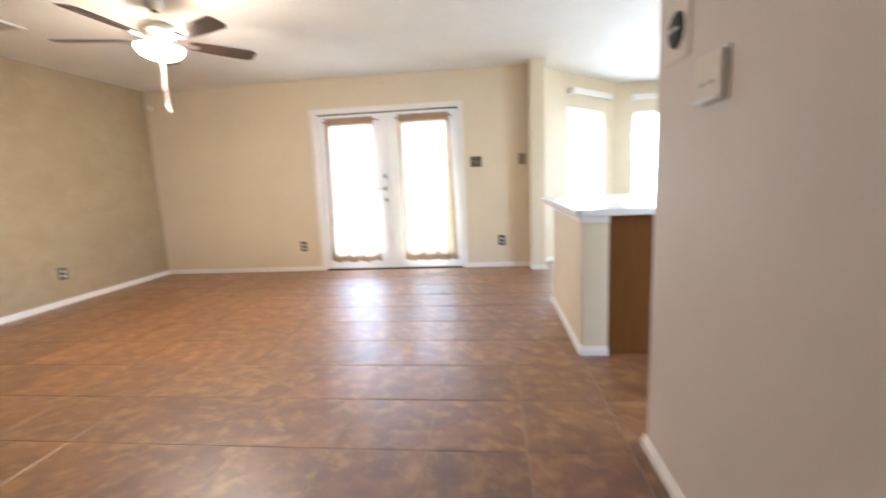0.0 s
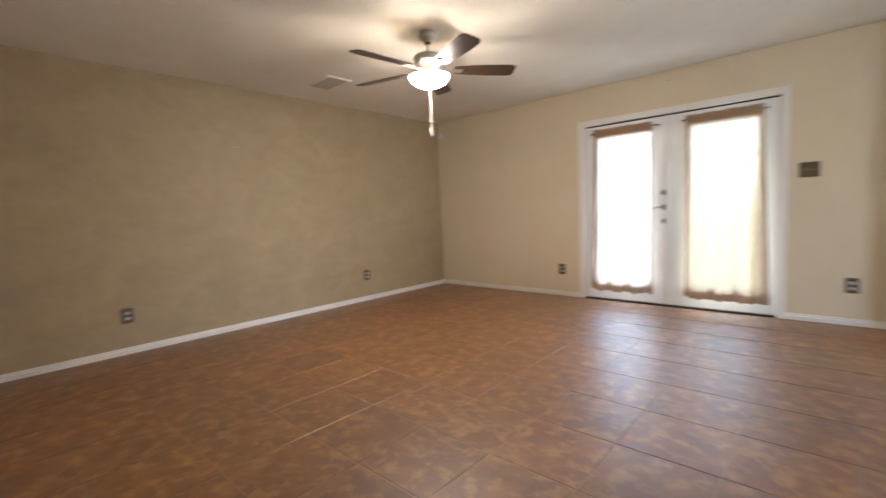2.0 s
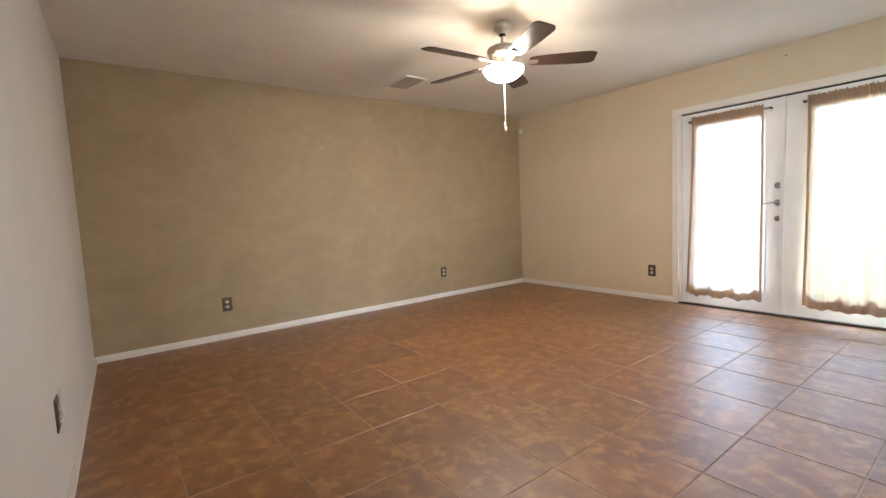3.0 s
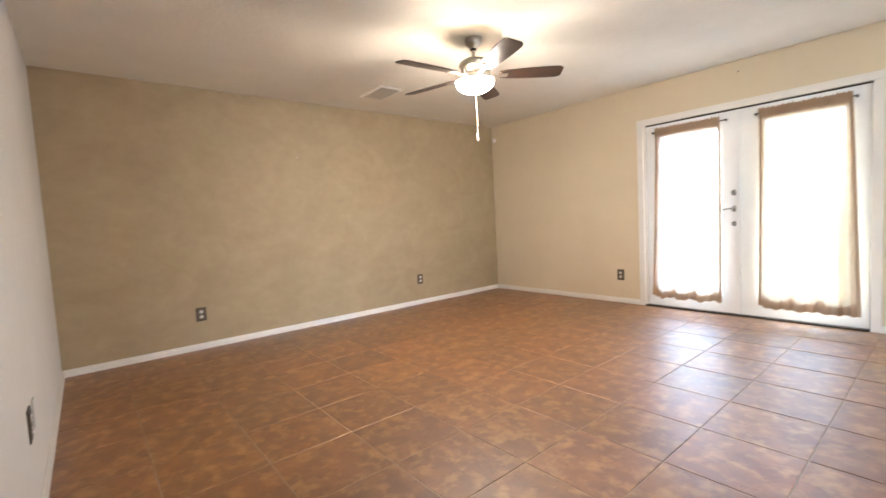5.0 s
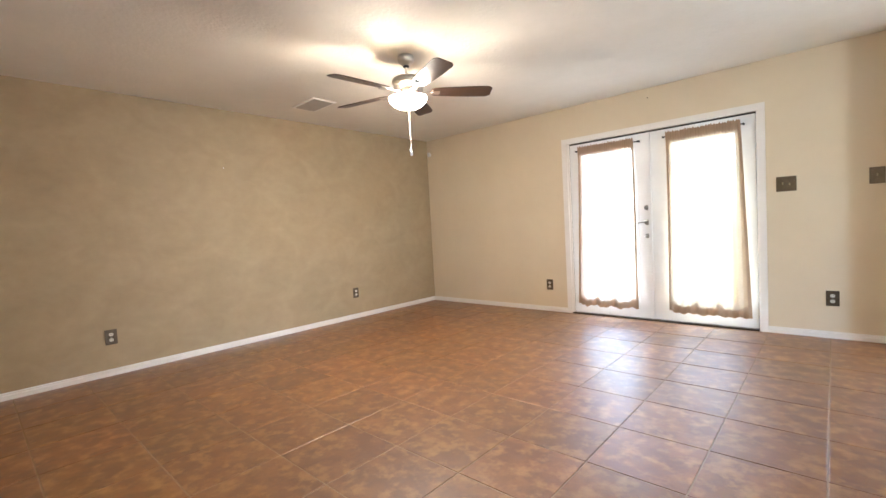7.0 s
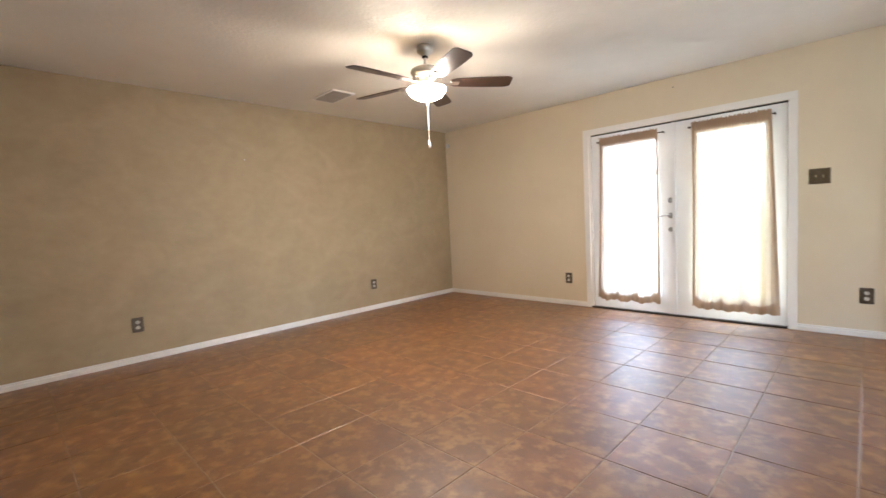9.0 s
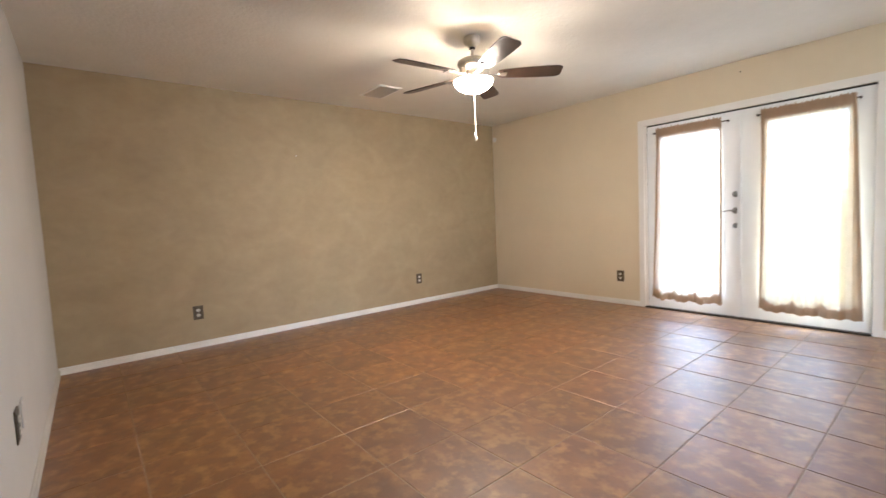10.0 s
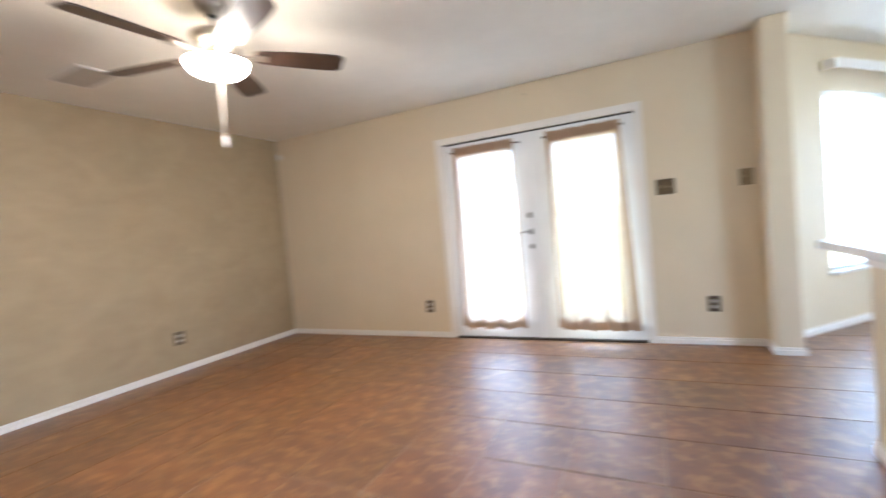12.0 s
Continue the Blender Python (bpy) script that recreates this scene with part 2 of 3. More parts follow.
GLASS = glass_material()
CURTAIN = fabric_material("sheer_tan_cloth", (0.52, 0.375, 0.265), 0.11, 0.24)
DENSE = fabric_material("denser_tan_cloth", (0.54, 0.39, 0.24), 0.062, 0.11)
BLIND = fabric_material("white_vinyl_slat", (0.80, 0.80, 0.79), 0.0, 0.5)
HEM = fabric_material("doubled_tan_cloth", (0.44, 0.305, 0.20), 0.006, 0.14)
BOWL = lit_glass()


# ---- mesh helpers ----
def box(bm, x0, x1, y0, y1, z0, z1, m=None):
    vs = [bm.verts.new((x, y, z)) for z in (z0, z1) for y in (y0, y1) for x in (x0, x1)]
    if m is not None:
        for v in vs:
            v.co = m @ v.co
    for f in ((0, 2, 3, 1), (4, 5, 7, 6), (0, 1, 5, 4), (2, 6, 7, 3), (0, 4, 6, 2), (1, 3, 7, 5)):
        bm.faces.new([vs[i] for i in f])
    return vs


def soften(bm, width, segments=2):
    bmesh.ops.bevel(bm, geom=bm.edges[:], offset=width, segments=segments, affect="EDGES", profile=0.6)


def lathe(bm, profile, steps=32, m=None):
    """Turns (radius, height) pairs round z."""
    rings = []
    for r, z in profile:
        if r < 1e-5:
            rings.append([bm.verts.new((0, 0, z))])
        else:
            rings.append([bm.verts.new((r * math.cos(2 * math.pi * i / steps), r * math.sin(2 * math.pi * i / steps), z)) for i in range(steps)])
    for a, b in zip(rings, rings[1:]):
        for i in range(steps):
            j = (i + 1) % steps
            q = [a[i % len(a)], a[j % len(a)], b[j % len(b)], b[i % len(b)]]
            q = [v for k, v in enumerate(q) if v not in q[:k]]
            if len(q) > 2:
                bm.faces.new(q)
    if m is not None:
        bmesh.ops.transform(bm, matrix=m, verts=[v for ring in rings for v in ring])
    bmesh.ops.recalc_face_normals(bm, faces=bm.faces[:])


def mesh_object(name, bm, mat, smooth=False):
    bmesh.ops.recalc_face_normals(bm, faces=bm.faces[:])
    me = bpy.data.meshes.new(name)
    bm.to_mesh(me)
    bm.free()
    me.materials.append(mat)
    for p in me.polygons:
        p.use_smooth = smooth
    return new(name, me)


def part(name, bm, mat, parent, label="", smooth=False):
    ob = mesh_object(name, bm, mat, smooth)
    ob.parent = parent
    return tagged(ob, label)


def base(name, m, label, category, group="", kind=""):
    """The Empty at a thing's base; its parts are built round the origin and carried by it."""
    ob = new(name)
    ob.empty_display_size = 0.05
    ob.matrix_world = m
    return tagged(ob, label, category, group, kind)


def structure(name, bm, mat, label, category, smooth=False):
    return tagged(mesh_object(name, bm, mat, smooth), label, category, kind="structure")


def box_bm(*args, bevel=0.0, segments=2):
    bm = bmesh.new()
    box(bm, *args)
    if bevel:
        soften(bm, bevel, segments)
    return bm


def along(a, b):
    """Frame with x from a to b on the plan and y to the left of that way."""
    d = Vector(b) - Vector(a)
    return pose(a[0], a[1], 0, 0, 0, math.degrees(math.atan2(d.y, d.x))), d.length


def wall(name, a, b, thick, mat, label, openings=(), top=CEIL, bevel=0.0):
    """A wall whose room face runs from a to b on the plan; its body lies to the left of that way. openings: (u0, u1, z0, z1)."""
    m, length = along(a, b)
    bm = bmesh.new()
    u = 0.0
    for u0, u1, z0, z1 in sorted(openings):
        box(bm, u, u0, 0, thick, 0, top, m)
        if z0 > 0:
            box(bm, u0, u1, 0, thick, 0, z0, m)
        if z1 < top:
            box(bm, u0, u1, 0, thick, z1, top, m)
        u = u1
    box(bm, u, length, 0, thick, 0, top, m)
    if openings:
        bmesh.ops.remove_doubles(bm, verts=bm.verts[:], dist=1e-5)
    if bevel:
        soften(bm, bevel, 3)
    return structure(name, bm, mat, label, "wall")


def skirting(a, b, label="white painted wooden baseboard along the wall", mat=None):
    """Baseboard on the room side (right of the way from a to b) with a stepped, rounded top."""
    m, length = along(a, b)
    outline = [(0, 0), (-0.014, 0), (-0.015, 0.034), (-0.013, 0.038), (-0.007, 0.040), (-0.006, 0.043), (-0.008, 0.048), (-0.007, 0.054), (-0.003, 0.058), (0, 0.058)]
    bm = bmesh.new()
    ends = [[bm.verts.new(m @ Vector((u, y, z))) for y, z in outline] for u in (0, length)]
    k = len(outline)
    for i in range(k):
        j = (i + 1) % k
        bm.faces.new((ends[0][i], ends[0][j], ends[1][j], ends[1][i]))
    bm.faces.new(ends[0])
    bm.faces.new(ends[1])
    return structure("baseboard", bm, mat or TRIM, label, "baseboard")


# ---- the shell ----
SOUTH_Y, HALL_X, SIDE_X, SIDE_END = -5.19, 3.75, 5.184, -3.88
wall("wall_west", (0, -5.31), (0, 0.15), 0.15, FAUX, "tan faux-suede painted accent wall")
DOOR_X = (2.345, 4.190)
wall("wall_north", (0, 0), (5.07, 0), 0.15, CREAM, "cream painted wall round the french doors", [(DOOR_X[0] - 0.012, DOOR_X[1] + 0.012, 0, 2.052)])
bm = box_bm(5.07, 5.24, -0.235, 0.15, 0, CEIL, bevel=0.012, segments=3)
structure("wall_wing", bm, CREAM, "cream painted wing wall with rounded corners", "wall")
wall("wall_bay_slanted", tuple(BAY_A), tuple(BAY_B), 0.15, CREAM, "cream painted slanted bay wall with a window", [(*WIN1_U, *WIN_Z)])
wall("wall_bay_north", tuple(BAY_B), (8.0, 1.5), 0.15, CREAM, "cream painted bay wall with a window", [(WIN2_X[0] - BAY_B.x, WIN2_X[1] - BAY_B.x, *WIN_Z)])
wall("wall_bay_east", (8.0, 1.5), (9.25, 0.15), 0.15, CREAM, "plain cream painted slanted wall")
wall("wall_east", (9.25, 0.15), (9.25, -6.8), 0.15, CREAM, "cream painted kitchen wall with an unseen, assumed window", [(KITCHEN_U[0], KITCHEN_U[1], *WIN_Z)])
wall("wall_south", (HALL_X, SOUTH_Y), (0, SOUTH_Y), 0.12, PALE, "pale cream painted wall beside the hall opening")
wall("wall_hall_west", (HALL_X, -6.8), (HALL_X, SOUTH_Y - 0.12), 0.12, PALE, "pale painted hall wall")
wall("wall_hall_end", (9.25, -6.8), (HALL_X - 0.12, -6.8), 0.12, PALE, "plain pale painted end wall")
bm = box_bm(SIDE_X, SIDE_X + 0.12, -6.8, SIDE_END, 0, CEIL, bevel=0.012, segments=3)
structure("wall_side", bm, SIDE_LIGHTENED, "pale wall in lightened paint carrying thermostat and chime", "wall")

bm = box_bm(-0.15, 9.4, -6.92, 1.65, CEIL, CEIL + 0.12)
structure("ceiling", bm, CEILING, "white lightly textured ceiling", "ceiling")

for a, b in (((0.0, SOUTH_Y), (0.0, 0.0)), ((0.0, 0.0), (DOOR_X[0] - 0.068, 0.0)), ((DOOR_X[1] + 0.068, 0.0), (5.07, 0.0)),
             ((5.07, 0.0), (5.07, -0.248)), ((5.07, -0.235), (5.24, -0.235)), ((5.24, -0.235), (5.24, 0.15)),
             (tuple(BAY_A), tuple(BAY_B)), (tuple(BAY_B), (8.0, 1.5)),
             ((SIDE_X, SIDE_END + 0.013), (SIDE_X, -6.8)), ((SIDE_X + 0.12, SIDE_END), (SIDE_X, SIDE_END))):
    skirting(a, b)
skirting((HALL_X, SOUTH_Y), (0.0, SOUTH_Y), "pale baseboard painted like the wall", PALE)


# ---- french doors ----
def door_casing():
    top = base("door_casing", pose(0, 0, 0), "white painted wooden casing round the french doors", "trim", kind="structure")
    x0, x1, w, z = DOOR_X[0] - 0.008, DOOR_X[1] + 0.008, 0.066, 2.048
    part("jamb_trim", box_bm(x0 - w, x0, -0.018, 0.0, 0, z, bevel=0.004), TRIM, top)
    part("jamb_trim", box_bm(x1, x1 + w, -0.018, 0.0, 0, z, bevel=0.004), TRIM, top)
    part("head_trim", box_bm(x0 - w, x1 + w, -0.018, 0.0, z, z + w, bevel=0.004), TRIM, top)
    part("jamb", box_bm(x0 - 0.004, x0 + 0.024, 0.002, 0.148, 0, z, bevel=0.002), TRIM, top)
    # black strips put in for the shade in the gaps at jamb and head
    part("gap_shade", box_bm(x0 + 0.0242, x0 + 0.0285, 0.012, 0.05, 0.018, 2.0315), BLACK, top, "black strip standing in for the dark gap")
    part("jamb", box_bm(x1 - 0.002, x1 + 0.004, 0.002, 0.148, 0, z, bevel=0.001), TRIM, top)
    part("gap_shade", box_bm(x0 + 0.0245, x1 - 0.002, 0.010, 0.06, 2.032, 2.046), BLACK, top, "black strip standing in for the dark gap")
    # unseen stops, added to block light leaking past the leaves
    for x in (x0 + 0.0245, x1 - 0.0205):
        part("door_stop", box_bm(x, x + 0.018, 0.056, 0.072, 0.0175, 2.0315, bevel=0.002), TRIM, top)
    part("threshold", box_bm(x0 + 0.002, x1 - 0.002, -0.03, 0.16, 0.0, 0.017, bevel=0.004), DARK_METAL, top, "dark bronze metal threshold")


def door_leaf(name, x0, x1, with_lock, left_stile):
    top = base(name, pose(x0, 0.0, 0), "closed white french door with one tall glazed light", "door", group="pair of french doors", kind="structure")
    w, y0, y1, z0, z1 = x1 - x0, 0.008, 0.052, 0.020, 2.030
    gx0, gx1, gz0, gz1 = left_stile, w - 0.150, 0.200, 1.885
    bm = bmesh.new()
    box(bm, 0, gx0, y0, y1, z0, z1)
    box(bm, gx1, w, y0, y1, z0, z1)
    box(bm, gx0, gx1, y0, y1, z0, gz0)
    box(bm, gx0, gx1, y0, y1, gz1, z1)
    bmesh.ops.remove_doubles(bm, verts=bm.verts[:], dist=1e-5)
    part("leaf_frame", bm, DOOR_WHITE, top)
    for a in ((gx0 - 0.02, gx0 + 0.008, gz0 - 0.02, gz1 + 0.02), (gx1 - 0.008, gx1 + 0.02, gz0 - 0.02, gz1 + 0.02)):
        part("glazing_bead", box_bm(a[0], a[1], y0 - 0.009, y0 - 0.0005, a[2], a[3], bevel=0.003), DOOR_WHITE, top)
    for a in ((gz0 - 0.02, gz0 + 0.008), (gz1 - 0.008, gz1 + 0.02)):
        part("glazing_bead", box_bm(gx0 + 0.0085, gx1 - 0.0085, y0 - 0.009, y0 - 0.0005, *a, bevel=0.003), DOOR_WHITE, top)
    pane = part("pane", box_bm(gx0, gx1, 0.027, 0.033, gz0, gz1), GLASS, top, "clear glass")
    pane.visible_shadow = False
    for i in range(1, 5):
        z = gz0 + (gz1 - gz0) * i / 5
        part("muntin", box_bm(gx0, gx1, 0.034, 0.044, z - 0.009, z + 0.009, bevel=0.002), DOOR_WHITE, top)
    if with_lock:
        lx = w - 0.036
        for z, r in ((1.232, 0.029), (0.925, 0.025)):
            lock = bmesh.new()
            lathe(lock, [(0, 0.020), (r * 0.55, 0.020), (r * 0.6, 0.016), (r * 0.85, 0.012), (r, 0.006), (r, 0)], 24, pose(lx, y0, z, 90))
            box(lock, lx - 0.004, lx + 0.004, y0 - 0.032, y0 - 0.018, z - 0.014, z + 0.014)
            part("deadbolt_turn", lock, SATIN, top, "satin nickel deadbolt turn", True)
        lever = bmesh.new()
        lathe(lever, [(0, 0.012), (0.020, 0.012), (0.029, 0.008), (0.031, 0)], 24, pose(lx, y0, 1.072, 90))
        lathe(lever, [(0, 0.045), (0.010, 0.045), (0.010, 0)], 16, pose(lx, y0, 1.072, 90))
        rings = []
        for i in range(9):
            t = i / 8
            c = Vector((lx + 0.010 - 0.125 * t, y0 - 0.045 + 0.006 * math.sin(math.pi * t), 1.072 + 0.006 * math.sin(1.5 * math.pi * t) - 0.002))
            r = 0.0085 - 0.003 * t
            rings.append([lever.verts.new(c + Vector((0, r * math.cos(k * math.pi / 4), r * math.sin(k * math.pi / 4)))) for k in range(8)])
        for a, b in zip(rings, rings[1:]):
            for k in range(8):
                lever.faces.new((a[k], a[(k + 1) % 8], b[(k + 1) % 8], b[k]))
        lever.faces.new(rings[0])
        lever.faces.new(rings[-1])
        part("lever_handle", lever, SATIN, top, "satin nickel lever handle", True)
    else:
        part("astragal", box_bm(-0.022, 0.012, -0.010, 0.0075, z0, z1, bevel=0.004), DOOR_WHITE, top)


MID = 3.262
door_casing()
door_leaf("door_1", DOOR_X[0] + 0.021, MID - 0.002, True, 0.159)
door_leaf("door_2", MID + 0.002, DOOR_X[1], False, 0.212)


def curtain(name, top_x, bottom_x, seed, cloth, free, stand, label):
    """Rod-pocket curtain: gathered at the rod, loose waves at the hem. free: how far its two edges swing clear of the door; stand: how far the hem stands off."""
    rnd = random.Random(seed)
    zt, zb = 1.975, 0.130
    top = base(name, pose(0, 0, 0), label, "curtain", group="curtains on the french doors")
    waves = [(rnd.uniform(3, 5), rnd.uniform(0, 6.3), 0.017), (rnd.uniform(8, 11), rnd.uniform(0, 6.3), 0.010), (rnd.uniform(28, 34), rnd.uniform(0, 6.3), 0.0035)]

    def place(u, v, off):
        x0, x1 = top_x[0] + (bottom_x[0] - top_x[0]) * v, top_x[1] + (bottom_x[1] - top_x[1]) * v
        loose = min(1.0, 0.15 + 1.1 * v)
        slack = free[0] + (1 - free[0]) * min(1, u / 0.22) if u < 0.5 else free[1] + (1 - free[1]) * min(1, (1 - u) / 0.22)
        drop = min(1.0, v / 0.10)
        y = -0.036 + 0.018 * drop * (1 - 0.6 * slack * v) - stand * v ** 3 * (0.35 + 0.65 * slack) - off
        loose *= 1 - drop * (1 - slack)
        for k, (f, ph, a) in enumerate(waves):
            share = loose if k < 2 else max(0.12, 1.5 - 3.0 * v)
            y -= a * share * (1 + math.sin(f * 2 * math.pi * u * (1 + 0.06 * v) + ph))
        frill = max(0.0, 1 - abs(v) / 0.016)
        ruffle = 0.006 * math.sin(waves[2][0] * 6.28 * u) + 0.005 * math.sin(waves[1][0] * 13.1 * u + 2) + 0.004 * math.sin(waves[2][0] * 15.7 * u + 1)
        dz = 0.006 * math.sin(waves[0][0] * 6.28 * u + 1) + 0.005 * math.sin(waves[1][0] * 6.28 * u)
        return Vector((x0 + (x1 - x0) * u, y, zt + (zb - zt) * v + dz * (0.4 + v) + (0.010 + ruffle) * frill))

    def sheet(u0, u1, v0, v1, nu, nv, off, ragged=0.0, tucks=0.0):
        """ragged: how far the upper edge wanders; tucks: how far pleats pull the lower edge up and down."""
        bm = bmesh.new()
        grid = [[bm.verts.new(place(u0 + (u1 - u0) * i / nu, v0 - ragged * max(0, math.sin(waves[0][0] * 6.28 * i / nu)) ** 2 * (1 - j / nv) + (v1 - v0) * j / nv + tucks * (j / nv) ** 2 * math.sin(waves[2][0] * 6.28 * i / nu + 2.0 * math.sin(19.0 * i / nu)), off)) for i in range(nu + 1)] for j in range(nv + 1)]
        for j in range(nv):
            for i in range(nu):
                bm.faces.new((grid[j][i], grid[j][i + 1], grid[j + 1][i + 1], grid[j + 1][i]))
        return bm

    part("cloth", sheet(0, 1, 0, 1, 220, 60, 0), cloth, top, "sheer tan cloth", True)
    part("header_hem", sheet(0, 1, -0.002, 0.040, 220, 5, 0.0035, 0.0, 0.005), HEM, top, "gathered rod pocket", True)
    part("bottom_hem", sheet(0, 1, 0.962, 1.0, 150, 4, 0.0025, 0.022), HEM, top, "doubled bottom hem", True)
    part("side_hem", sheet(0, 0.035, 0.034, 0.962, 8, 40, 0.002), HEM, top, "doubled side hem", True)
    part("side_hem", sheet(0.965, 1.0, 0.034, 0.962, 8, 40, 0.002), HEM, top, "doubled side hem", True)


def curtain_rod(x0, x1, z):
    top = base("curtain_rod", pose(0, 0, 0), "thin dark metal curtain rod on a french door", "curtain rod", group="curtain rods on the french doors")
    bm = bmesh.new()
    lathe(bm, [(0, 0), (0.005, 0), (0.005, x1 - x0), (0, x1 - x0)], 12, pose(x0, -0.030, z, 0, 90))
    part("rod", bm, DARK_METAL, top, smooth=True)
    for x in (x0 + 0.006, x1 - 0.006):
        part("bracket", box_bm(x - 0.006, x + 0.006, -0.038, 0.008, z - 0.008, z + 0.008, bevel=0.002), DARK_METAL, top)


curtain("curtain", (2.488, 3.115), (2.433, 3.126), 3, CURTAIN, (0.25, 0.25), 0.040, "sheer tan rod-pocket curtain over the glazed door with the lever")
curtain("curtain", (3.440, 4.082), (3.434, 4.154), 8, DENSE, (0.25, 1.0), 0.055, "sheer tan rod-pocket curtain with sunlit yellow folds")
curtain_rod(2.450, 3.172, 1.947)
curtain_rod(3.404, 4.110, 1.947)


# ---- bay windows ----
def bay_window(name, m, width):
    """Window in a wall opening: x along the wall from the opening's start, y outwards from the room face."""
    z0, z1 = WIN_Z
    top = base(name, m, "white framed window full of daylight", "window", kind="structure")
    for x in (0.001, width - 0.041):
        part("window_frame", box_bm(x, x + 0.04, 0.085, 0.135, z0 + 0.001, z1 - 0.001, bevel=0.003), TRIM, top)
    for z in (z0 + 0.001, (z0 + z1) / 2 - 0.02, z1 - 0.041):
        part("window_frame", box_bm(0.0415, width - 0.0415, 0.085, 0.135, z, z + 0.04, bevel=0.003), TRIM, top)
    pane = part("pane", box_bm(0.0415, width - 0.0415, 0.108, 0.113, z0 + 0.0415, z1 - 0.0415), GLASS, top, "clear glass")
    pane.visible_shadow = False
    part("window_sill", box_bm(-0.04, width + 0.04, -0.045, 0.083, z0 - 0.028, z0 - 0.0005, bevel=0.005), TRIM, top)


def window_blind(m, width):
    z0, z1 = WIN_Z
    top = base("window_blind", m, "white horizontal slat blind with open slats", "blind", group="bay window blinds")
    part("headrail", box_bm(0.006, width - 0.006, 0.012, 0.062, z1 - 0.042, z1 - 0.001, bevel=0.003), BLIND, top)
    n = 33
    me = None
    for i in range(n):
        z = z0 + 0.03 + (z1 - z0 - 0.10) * i / (n - 1)
        if me is None:
            bm = bmesh.new()
            prev = None
            for k in range(5):
                t = k / 4 - 0.5
                row = [bm.verts.new((x, 0.037 + 0.048 * t, 0.002 - 0.008 * t * t + d)) for d in (0, 0.0008) for x in (0.008, width - 0.008)]
                if prev:
                    bm.faces.new((prev[0], prev[1], row[1], row[0]))
                    bm.faces.new((prev[2], row[2], row[3], prev[3]))
                prev = row
            slat = part("slat", bm, BLIND, top)
            me = slat.data
        else:
            slat = new("slat", me)
            slat.parent = top
        slat.location.z = z
    part("bottom_rail", box_bm(0.008, width - 0.008, 0.022, 0.052, z0 + 0.004, z0 + 0.020, bevel=0.003), BLIND, top)
    for x in (0.14, width - 0.14):
        part("lift_cord", box_bm(x - 0.001, x + 0.001, 0.010, 0.012, z0 + 0.02, z1 - 0.04), BLIND, top)


def cornice(m, width):
    """Narrow white valance box that stands out from the wall above the window."""
    top = base("window_valance", m, "narrow white valance shelf above the bay window", "valance", group="bay window valances")
    part("front_board", box_bm(0, width, -0.105, -0.092, 2.205, 2.285, bevel=0.003), TRIM, top)
    part("top_board", box_bm(0, width, -0.0915, -0.0005, 2.270, 2.285, bevel=0.003), TRIM, top)
    for x in (0, width - 0.013):
        part("end_board", box_bm(x, x + 0.013, -0.0915, -0.0005, 2.205, 2.2695, bevel=0.002), TRIM, top)


m1 = along(tuple(BAY_A), tuple(BAY_B))[0] @ Matrix.Translation((WIN1_U[0], 0, 0))
w1 = WIN1_U[1] - WIN1_U[0]
bay_window("window_1", m1, w1)
window_blind(m1, w1)
cornice(m1 @ Matrix.Translation((-0.01, 0, 0)), w1 + 0.09)
m2 = pose(WIN2_X[0], 1.5, 0)
w2 = WIN2_X[1] - WIN2_X[0]
bay_window("window_2", m2, w2)
window_blind(m2, w2)
cornice(m2 @ Matrix.Translation((-0.03, 0, 0)), w2 + 0.09)

# unseen window, assumed from the light in the passage
bay_window("unseen_window", along((9.25, 0.15), (9.25, -6.8))[0] @ Matrix.Translation((KITCHEN_U[0], 0, 0)), KITCHEN_U[1] - KITCHEN_U[0])


